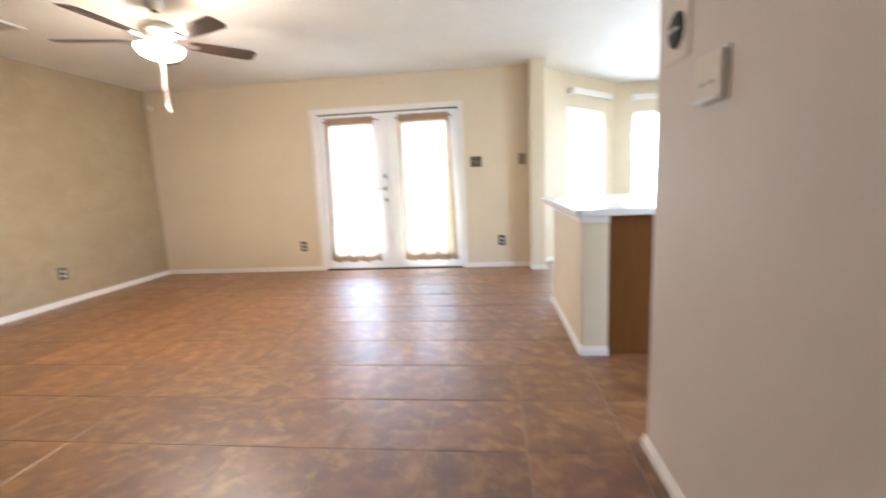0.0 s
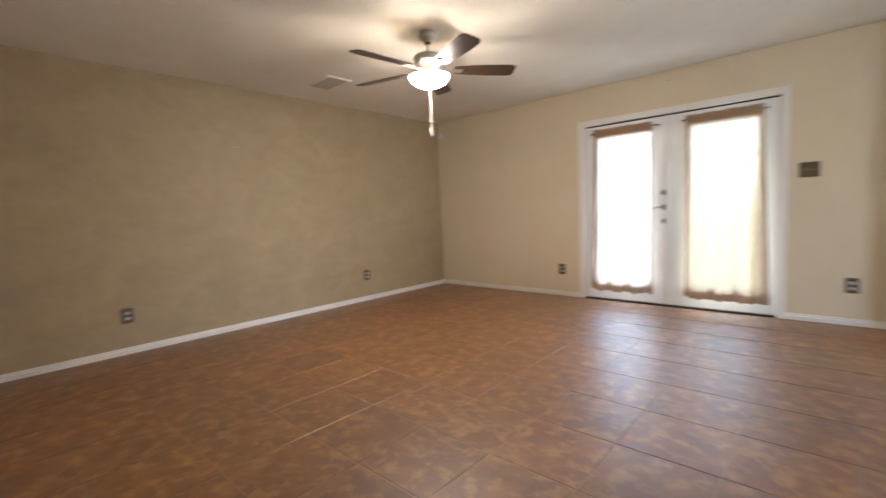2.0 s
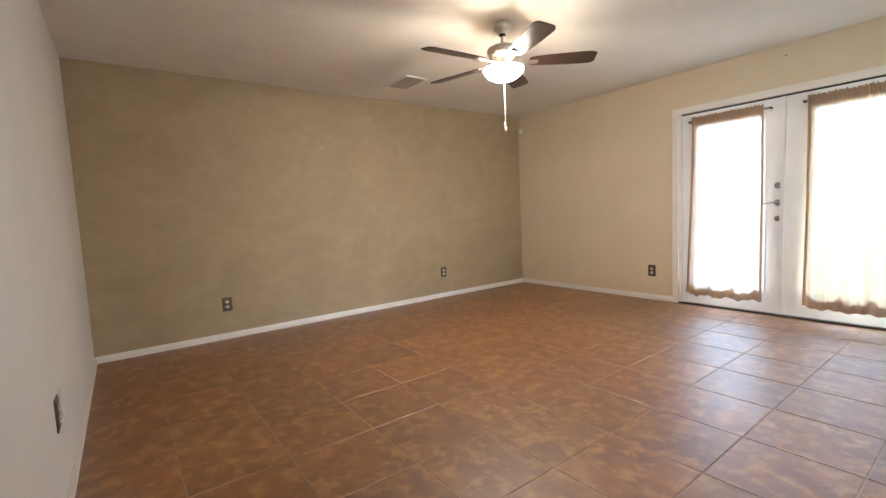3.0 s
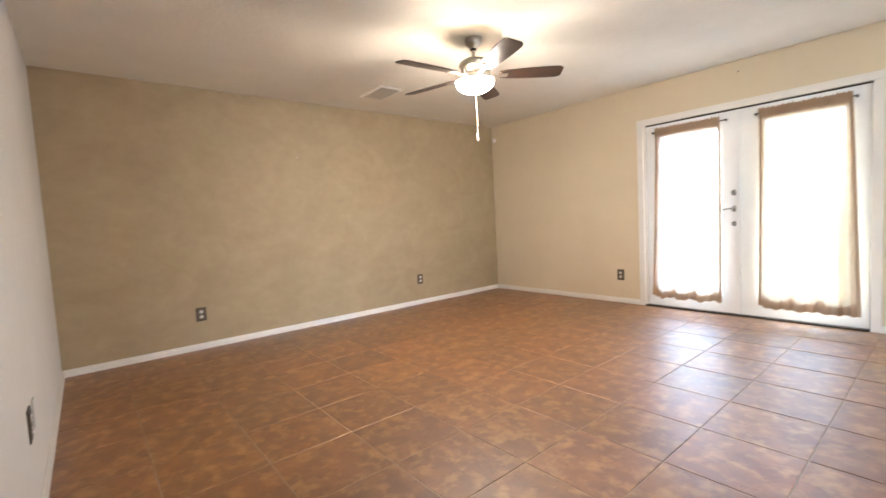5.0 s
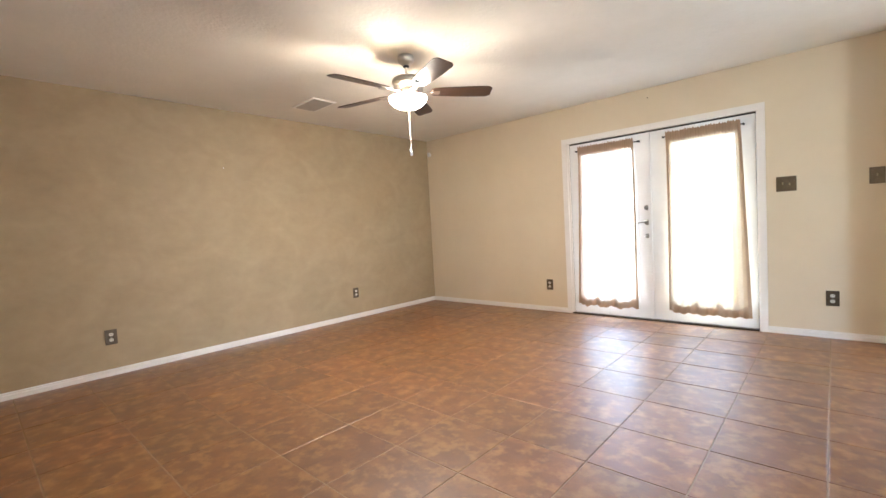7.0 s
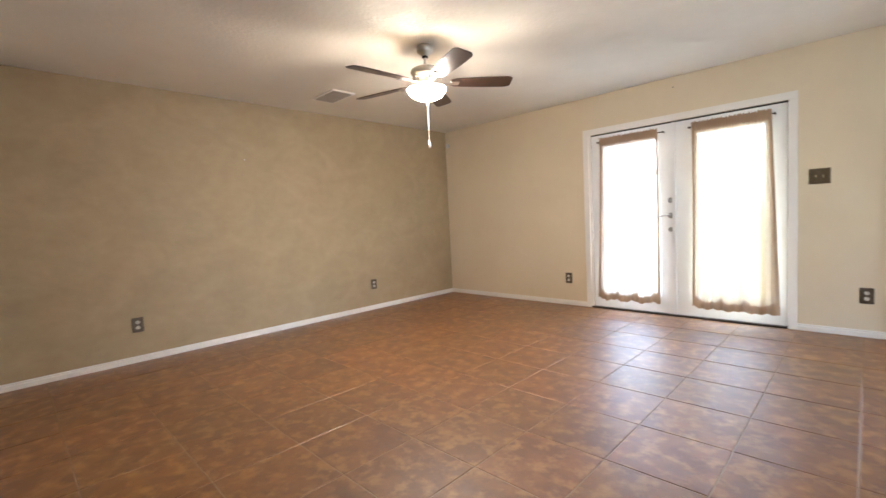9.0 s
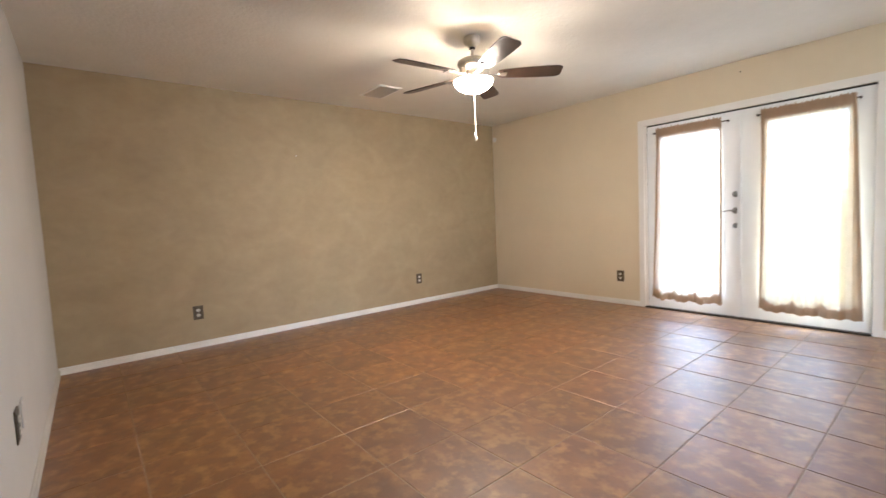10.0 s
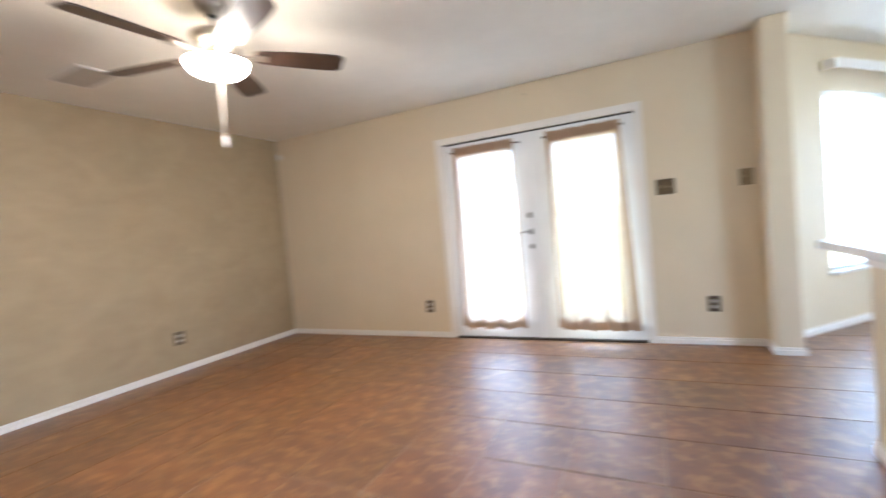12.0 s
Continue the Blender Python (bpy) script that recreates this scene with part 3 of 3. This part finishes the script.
# ---- ceiling fan ----
def ceiling_fan():
    top = base("ceiling_fan", pose(*FAN, CEIL), "brushed nickel ceiling fan, five walnut blades, light switched on", "ceiling fan")

    def turned(name, profile, mat, label="", steps=40):
        bm = bmesh.new()
        lathe(bm, profile, steps)
        return part(name, bm, mat, top, label, True)

    turned("canopy", [(0, 0), (0.060, 0), (0.064, -0.010), (0.064, -0.034), (0.058, -0.050), (0.043, -0.058), (0.036, -0.064), (0.032, -0.076), (0, -0.076)], NICKEL)
    turned("downrod_collar", [(0.022, -0.074), (0.024, -0.088), (0.014, -0.092)], BLACK)
    turned("downrod", [(0.012, -0.09), (0.012, -0.170)], NICKEL)
    turned("motor_housing", [(0, -0.150), (0.028, -0.152), (0.050, -0.160), (0.086, -0.164), (0.110, -0.178), (0.118, -0.195), (0.114, -0.214), (0.096, -0.230), (0.066, -0.246), (0, -0.246)], NICKEL)
    turned("switch_housing", [(0, -0.244), (0.052, -0.246), (0.058, -0.260), (0.056, -0.292), (0.045, -0.300), (0, -0.300)], NICKEL)
    turned("light_bowl", [(0.1475, -0.326), (0.146, -0.338), (0.135, -0.358), (0.113, -0.380), (0.080, -0.398), (0.042, -0.408), (0.010, -0.411)], BOWL, "glowing frosted glass bowl")
    # rim and dark liner are added: they keep the bowl's light off the ceiling
    turned("bowl_rim", [(0.1425, -0.316), (0.152, -0.316), (0.153, -0.322), (0.150, -0.3265), (0.1425, -0.3255), (0.1425, -0.316)], NICKEL, "narrow nickel rim added to cover the bowl edge")
    turned("bowl_liner", [(0.010, -0.408), (0.042, -0.405), (0.078, -0.395), (0.110, -0.377), (0.131, -0.356), (0.141, -0.337), (0.1425, -0.3255)], DARK_LINER, "dark liner added to the bowl to cut ceiling glow")
    turned("finial", [(0.012, -0.402), (0.014, -0.414), (0.008, -0.424), (0, -0.428)], NICKEL)

    for k in range(5):
        ang = -22 + 72 * k
        turn = pose(0, 0, -0.278, 0, 0, ang)
        iron = bmesh.new()
        box(iron, 0.080, 0.120, -0.016, 0.016, -0.011, 0.036)
        box(iron, 0.1205, 0.235, -0.014, 0.014, -0.012, -0.005)
        box(iron, 0.190, 0.255, -0.040, 0.040, -0.011, -0.005)
        soften(iron, 0.002, 1)
        bmesh.ops.transform(iron, matrix=turn @ pose(0, 0, 0, 0, 0, 0), verts=iron.verts[:])
        part("blade_iron", iron, NICKEL, top)
        blade = bmesh.new()
        n = 22
        left, right = [], []
        for i in range(n + 1):
            t = i / n
            r = 0.190 + 0.482 * t
            half = 0.052 + 0.022 * math.sin(min(1, t * 1.25) * math.pi / 2)
            if t > 0.90:
                half *= math.sqrt(max(0.0, 1 - ((t - 0.90) / 0.112) ** 2)) * 0.55 + 0.45
            if t < 0.06:
                half *= 0.75 + 0.25 * t / 0.06
            left.append((r, half))
            right.append((r, -half))
        lo = [[blade.verts.new((r, y, z)) for z in (-0.004, 0.003)] for r, y in left + right[::-1]]
        blade.faces.new([v[0] for v in lo])
        blade.faces.new([v[1] for v in lo])
        for i in range(len(lo)):
            j = (i + 1) % len(lo)
            blade.faces.new((lo[i][0], lo[j][0], lo[j][1], lo[i][1]))
        bmesh.ops.transform(blade, matrix=turn @ pose(0, 0, 0, -12, 0, 0), verts=blade.verts[:])
        part("blade", blade, WALNUT, top, "dark walnut blade")

    for x, y, length in ((0.016, -0.010, 0.33), (-0.012, 0.012, 0.29)):
        chain = bmesh.new()
        z = -0.412
        while z > -0.412 - length:
            bmesh.ops.create_icosphere(chain, subdivisions=1, radius=0.0034, matrix=Matrix.Translation((x, y, z)))
            z -= 0.0072
        part("pull_chain", chain, NICKEL, top, "beaded pull chain", True)
        fob = bmesh.new()
        lathe(fob, [(0, 0), (0.005, -0.002), (0.010, -0.012), (0.011, -0.020), (0.007, -0.032), (0, -0.036)], 16, Matrix.Translation((x, y, z)))
        part("pull_fob", fob, WHITE_PLASTIC, top, "small white pull knob", True)


ceiling_fan()
for k in range(3):
    data = bpy.data.lights.new("fan_bulb", "POINT")
    data.energy, data.color, data.shadow_soft_size = BULB_W, (1.0, 0.85, 0.65), 0.020
    bulb = new("fan_bulb", data)
    bulb.location = (FAN[0] + 0.040 * math.cos(2.1 * k + 0.4), FAN[1] + 0.040 * math.sin(2.1 * k + 0.4), CEIL - 0.346)


# ---- ceiling vent ----
def ceiling_vent(m, w, d, label):
    top = base("ceiling_vent", m, label, "vent", group="ceiling vents")
    for x in (-w / 2, w / 2 - 0.025):
        part("frame", box_bm(x, x + 0.025, -d / 2, d / 2, -0.012, 0, bevel=0.003), TRIM, top)
    for y in (-d / 2, d / 2 - 0.025):
        part("frame", box_bm(-w / 2 + 0.0255, w / 2 - 0.0255, y, y + 0.025, -0.012, 0, bevel=0.003), TRIM, top)
    part("backing", box_bm(-w / 2 + 0.0255, w / 2 - 0.0255, -d / 2 + 0.0255, d / 2 - 0.0255, -0.002, 0), DARK_METAL, top)
    n = 9
    for i in range(n):
        y = -d / 2 + 0.04 + (d - 0.08) * i / (n - 1)
        bm = bmesh.new()
        box(bm, -w / 2 + 0.026, w / 2 - 0.026, -0.012, 0.012, -0.001, 0.001)
        bmesh.ops.transform(bm, matrix=pose(0, y, -0.010, -30), verts=bm.verts[:])
        part("slat", bm, VENT, top)


ceiling_vent(pose(0.715, -2.415, CEIL), 0.42, 0.27, "off-white louvred air vent in the ceiling near the tan wall")
ceiling_vent(pose(4.01, -2.435, CEIL), 0.42, 0.27, "off-white louvred air vent in the ceiling near the passage")


# ---- plates on the walls ----
def plate_body(top, w, h, mat):
    """Decorative plate with a raised inner panel; it faces -y."""
    bm = bmesh.new()
    box(bm, -w / 2, w / 2, -0.006, 0, -h / 2, h / 2)
    soften(bm, 0.0028)
    part("plate", bm, mat, top)
    bm = bmesh.new()
    box(bm, -w / 2 + 0.012, w / 2 - 0.012, -0.0085, -0.0055, -h / 2 + 0.012, h / 2 - 0.012)
    soften(bm, 0.0012, 1)
    part("plate_panel", bm, mat, top)


def outlet(m, label):
    top = base("wall_outlet", m, label, "outlet", group="wall outlets")
    plate_body(top, 0.088, 0.132, BRONZE)
    for z in (-0.024, 0.024):
        bm = bmesh.new()
        lathe(bm, [(0, 0.0115), (0.0150, 0.0115), (0.0165, 0.0105), (0.0165, 0.008)], 24, pose(0, 0, z, 90))
        for v in bm.verts:
            v.co.z = z + max(-0.0135, min(0.0135, v.co.z - z))
        socket = part("socket", bm, IVORY, top, "ivory plastic socket")
        for x in (-0.006, 0.006):
            part("slot", box_bm(x - 0.0012, x + 0.0012, -0.0122, -0.0117, z - 0.003, z + 0.005), BLACK, socket)
    bm = bmesh.new()
    lathe(bm, [(0, 0.0105), (0.003, 0.010), (0.0035, 0.0085)], 12, pose(0, 0, 0, 90))
    part("screw", bm, NICKEL, top, smooth=True)


def switch_plate(m, gangs, mat, label):
    top = base("light_switch", m, label, "light switch")
    w = 0.092 + 0.052 * (gangs - 1)
    plate_body(top, w, 0.132, mat)
    for g in range(gangs):
        x = 0.048 * (g - (gangs - 1) / 2)
        part("switch_collar", box_bm(x - 0.009, x + 0.009, -0.0100, -0.0087, -0.017, 0.017, bevel=0.0005), mat, top)
        bm = bmesh.new()
        box(bm, x - 0.0045, x + 0.0045, -0.016, 0, -0.008, 0.008)
        bmesh.ops.transform(bm, matrix=pose(0, -0.006, 0, 25 if g % 2 else -25), verts=bm.verts[:])
        part("toggle", bm, BRASS, top, "brass-coloured toggle")
        for z in (-0.042, 0.042):
            bm = bmesh.new()
            lathe(bm, [(0, 0.0105), (0.003, 0.010), (0.0035, 0.0085)], 12, pose(x, 0, z, 90))
            part("screw", bm, mat, top, smooth=True)


def facing(x, y, z, yaw):
    return pose(x, y, z, 0, 0, yaw)


outlet(facing(2.032, 0, 0.338, 0), "dark bronze outlet plate near the french doors")
outlet(facing(4.709, 0, 0.345, 0), "dark bronze outlet plate below the light switches")
outlet(facing(0, -1.523, 0.336, 90), "dark bronze outlet plate on the tan wall")
outlet(facing(0, -4.154, 0.338, 90), "dark bronze outlet plate on the tan wall")
outlet(facing(2.335, SOUTH_Y, 0.405, 180), "dark bronze outlet plate on the pale wall")
switch_plate(facing(4.408, 0, 1.358, 0), 2, BROWN_PLATE, "brown bronze double switch plate beside the french doors")
switch_plate(facing(4.984, 0, 1.366, 0), 1, AGED, "aged brass single switch plate near the wing wall")


def blank_plate(m):
    top = base("blank_plate", m, "thin painted blank cover plate beside the outlet", "cover plate")
    part("plate", box_bm(-0.036, 0.036, -0.006, 0, -0.058, 0.058, bevel=0.0025), PALE, top)
    for z in (-0.042, 0.042):
        bm = bmesh.new()
        lathe(bm, [(0, 0.008), (0.003, 0.0075), (0.0035, 0.006)], 12, pose(0, 0, z, 90))
        part("screw", bm, WHITE_PLASTIC, top, smooth=True)


blank_plate(facing(2.160, SOUTH_Y, 0.40, 180))


def corner_sensor(m):
    top = base("motion_sensor", m, "small white motion sensor high in the corner", "sensor")
    part("bracket", box_bm(-0.010, 0.010, -0.020, 0, -0.012, 0.012, bevel=0.002), WHITE_PLASTIC, top)
    bm = bmesh.new()
    box(bm, -0.020, 0.020, -0.055, -0.0205, -0.035, 0.030)
    soften(bm, 0.007, 3)
    part("body", bm, WHITE_PLASTIC, top, smooth=True)


corner_sensor(facing(0.075, 0, 2.275, 0))


def nail(m, mat, label):
    bm = bmesh.new()
    lathe(bm, [(0, 0.012), (0.005, 0.011), (0.006, 0.008), (0.002, 0.007), (0.002, 0)], 12, m @ pose(0, 0, 0, 90))
    tagged(mesh_object("wall_nail", bm, mat, True), label, "nail")


nail(facing(3.267, 0, 2.385, 0), DARK_METAL, "small dark nail above the french doors")
nail(facing(0, -3.09, 1.883, 90), WHITE_PLASTIC, "small white nail head in the tan wall")


# ---- things on the side wall ----
def thermostat(m):
    top = base("thermostat", m, "cream plastic wall thermostat with two small sliders", "thermostat")
    bm = bmesh.new()
    box(bm, -0.075, 0.075, -0.017, -0.004, -0.060, 0.060)
    soften(bm, 0.006, 3)
    part("body", bm, IVORY, top, smooth=False)
    part("base_plate", box_bm(-0.082, 0.082, -0.0038, 0, -0.067, 0.067, bevel=0.001), WHITE_PLASTIC, top)
    part("lower_ledge", box_bm(-0.074, 0.074, -0.023, -0.0175, -0.066, -0.055, bevel=0.002), WHITE_PLASTIC, top)
    for x in (-0.026, 0.022):
        part("slider", box_bm(x - 0.014, x + 0.014, -0.021, -0.0173, -0.020, -0.010, bevel=0.001), VENT, top)


def chime_unit(m):
    top = base("round_control", m, "glossy black round wall control on a pale plate", "wall control")
    bm = bmesh.new()
    box(bm, -0.090, 0.090, -0.006, 0, -0.095, 0.095)
    soften(bm, 0.0025)
    part("plate", bm, IVORY, top)
    bm = bmesh.new()
    lathe(bm, [(0, 0.019), (0.028, 0.0185), (0.046, 0.016), (0.055, 0.011), (0.057, 0.0055)], 40, pose(0, 0, 0, 90))
    part("dial", bm, BLACK, top, smooth=True)
    part("bright_band", box_bm(-0.036, 0.036, -0.0215, -0.0175, -0.004, 0.004, bevel=0.001), NICKEL, top, "brushed nickel band")


chime_unit(facing(SIDE_X, -4.05, 1.575, -90))
thermostat(facing(SIDE_X, -4.290, 1.378, -90))


# ---- peninsula ----
bm = box_bm(5.120, 5.280, -2.910, -1.700, 0, 0.884, bevel=0.006)
structure("wall_half", bm, CREAM, "cream painted half wall under the counter", "wall")
for a, b in (((5.12, -1.70), (5.12, -2.923)), ((5.12, -2.91), (5.28, -2.91))):
    skirting(a, b, "white baseboard round the half wall")


def counter_trim(a, b):
    m, length = along(a, b)
    bm = bmesh.new()
    box(bm, 0, length, -0.014, 0, 0.846, 0.872, m)
    box(bm, 0, length, -0.022, 0, 0.8725, 0.8838, m)
    structure("trim", bm, TRIM, "white moulding under the counter top", "trim")


counter_trim((5.12, -1.70), (5.12, -2.924))
counter_trim((5.12, -2.91), (5.278, -2.91))


def worktop():
    top = base("countertop", pose(0, 0, 0), "white laminate counter top on the half wall", "countertop")
    bm = bmesh.new()
    box(bm, 5.070, 5.960, -2.950, -1.180, 0.8845, 0.926)
    ed = [e for e in bm.edges if abs(e.verts[0].co.z - e.verts[1].co.z) > 0.01 and e.verts[0].co.x < 5.2]
    bmesh.ops.bevel(bm, geom=ed, offset=0.05, segments=6, affect="EDGES", profile=0.5)
    soften(bm, 0.004, 2)
    part("slab", bm, COUNTER, top)


worktop()


def base_cabinet():
    top = base("base_cabinet", pose(5.282, -2.895, 0), "brown stained wooden base cabinet under the counter", "cabinet")
    part("end_panel", box_bm(0, 0.60, 0, 0.018, 0, 0.883, bevel=0.002), CABINET, top)
    part("body", box_bm(0, 0.58, 0.0185, 1.19, 0.09, 0.883, bevel=0.002), CABINET, top)
    part("toe_kick", box_bm(0, 0.52, 0.0185, 1.19, 0, 0.0895), BLACK, top)
    for k in range(2):
        y = 0.03 + 0.58 * k
        door = part("door", box_bm(0.5805, 0.60, y, y + 0.56, 0.11, 0.86, bevel=0.003), CABINET, top)
        part("handle", box_bm(0.6005, 0.622, y + 0.27, y + 0.29, 0.78, 0.80, bevel=0.003), NICKEL, door, "nickel knob")


base_cabinet()


# ---- outside ----
bm = bmesh.new()
S = 400
box(bm, -S, S, -S, S, -0.30, -0.16)
structure("ground", bm, GRASS, "dry lawn round the house", "ground")
structure("foundation", box_bm(-0.15, 9.4, -6.92, 0.155, -0.159, -0.032), CONCRETE, "concrete house foundation", "foundation")


# ---- floor tiles ----
def clip(poly, px, py, nx, ny):
    """The part of a convex outline on the side of the line through (px, py) to which (nx, ny) points."""
    out = []
    for (ax, ay), (bx, by) in zip(poly, poly[1:] + poly[:1]):
        da, db = (ax - px) * nx + (ay - py) * ny, (bx - px) * nx + (by - py) * ny
        if da >= 0:
            out.append((ax, ay))
        if da * db < 0:
            t = da / (da - db)
            out.append((ax + (bx - ax) * t, ay + (by - ay) * t))
    return out


GX, GY, PX, PY, GAP = 2.997, -2.2125, 0.4245, 0.4305, 0.0030


def tile_into(bm, poly, cx, cy, z=0.0):
    top = [bm.verts.new((cx + (x - cx) * 0.990, cy + (y - cy) * 0.990, z)) for x, y in poly]
    rim = [bm.verts.new((x, y, z - 0.0011)) for x, y in poly]
    low = [bm.verts.new((x, y, z - 0.008)) for x, y in poly]
    n = len(poly)
    bm.faces.new(top)
    for i in range(n):
        j = (i + 1) % n
        bm.faces.new((top[i], rim[i], rim[j], top[j]))
        bm.faces.new((rim[i], low[i], low[j], rim[j]))


def floor_outline(x0, x1, y0, y1):
    """The tile's outline cut to the rooms: west of the wing wall they end at the door wall, in the bay at its three walls."""
    poly = [(x0, y0), (x1, y0), (x1, y1), (x0, y1)]
    for line in ((0.0, 0, 1, 0), (9.25, 0, -1, 0), (0, -6.8, 0, 1), (0, 1.5, 0, -1)):
        poly = clip(poly, *line) if len(poly) > 2 else poly
    if len(poly) > 2:
        if (x0 + x1) / 2 < 5.24:
            poly = clip(poly, 0, 0.0, 0, -1)
        else:
            poly = clip(poly, BAY_A.x, BAY_A.y, -BAY_OUT.x, -BAY_OUT.y)
            poly = clip(poly, 9.25, 0.15, -0.734, -0.679) if len(poly) > 2 else poly
    return poly


bm = box_bm(0.001, 9.249, SOUTH_Y - 0.119, 1.499, -0.03, -0.0022)
box(bm, HALL_X - 0.119, 9.249, -6.799, SOUTH_Y - 0.1195, -0.03, -0.0022)
floor = structure("floor", bm, GROUT, "mottled terracotta tile floor with tan grout", "floor")
shared, rest, spots = None, bmesh.new(), random.Random(5)
i0, i1 = math.floor((0 - GX) / PX), math.ceil((9.25 - GX) / PX)
j0, j1 = math.floor((-6.8 - GY) / PY), math.ceil((1.5 - GY) / PY)
for i in range(i0, i1):
    for j in range(j0, j1):
        x0, x1, y0, y1 = GX + i * PX + GAP, GX + (i + 1) * PX - GAP, GY + j * PY + GAP, GY + (j + 1) * PY - GAP
        poly = floor_outline(x0, x1, y0, y1)
        if len(poly) < 3 or (x1 < HALL_X and y1 < SOUTH_Y):
            continue
        cx, cy = (x0 + x1) / 2, (y0 + y1) / 2
        whole = len(poly) == 4 and max(abs(p[0] - q[0]) + abs(p[1] - q[1]) for p, q in zip(poly, [(x0, y0), (x1, y0), (x1, y1), (x0, y1)])) < 1e-6
        lift = spots.uniform(-0.0003, 0.0003)
        if x1 > 6.1:
            px, py = sum(p[0] for p in poly) / len(poly), sum(p[1] for p in poly) / len(poly)
            tile_into(rest, poly, px, py, lift)
            continue
        if whole:
            if shared is None:
                bm = bmesh.new()
                tile_into(bm, [(x - cx, y - cy) for x, y in poly], 0, 0)
                ob = part("tile", bm, TILE, floor)
                shared = ob.data
            else:
                ob = new("tile", shared)
                ob.parent = floor
            ob.location = (cx, cy, lift)
        else:
            px, py = sum(p[0] for p in poly) / len(poly), sum(p[1] for p in poly) / len(poly)
            bm = bmesh.new()
            tile_into(bm, [(x - px, y - py) for x, y in poly], 0, 0)
            ob = part("tile", bm, TILE, floor)
            ob.location = (px, py, lift)
tagged(part("tiles", rest, TILE, floor), kind="stuff")
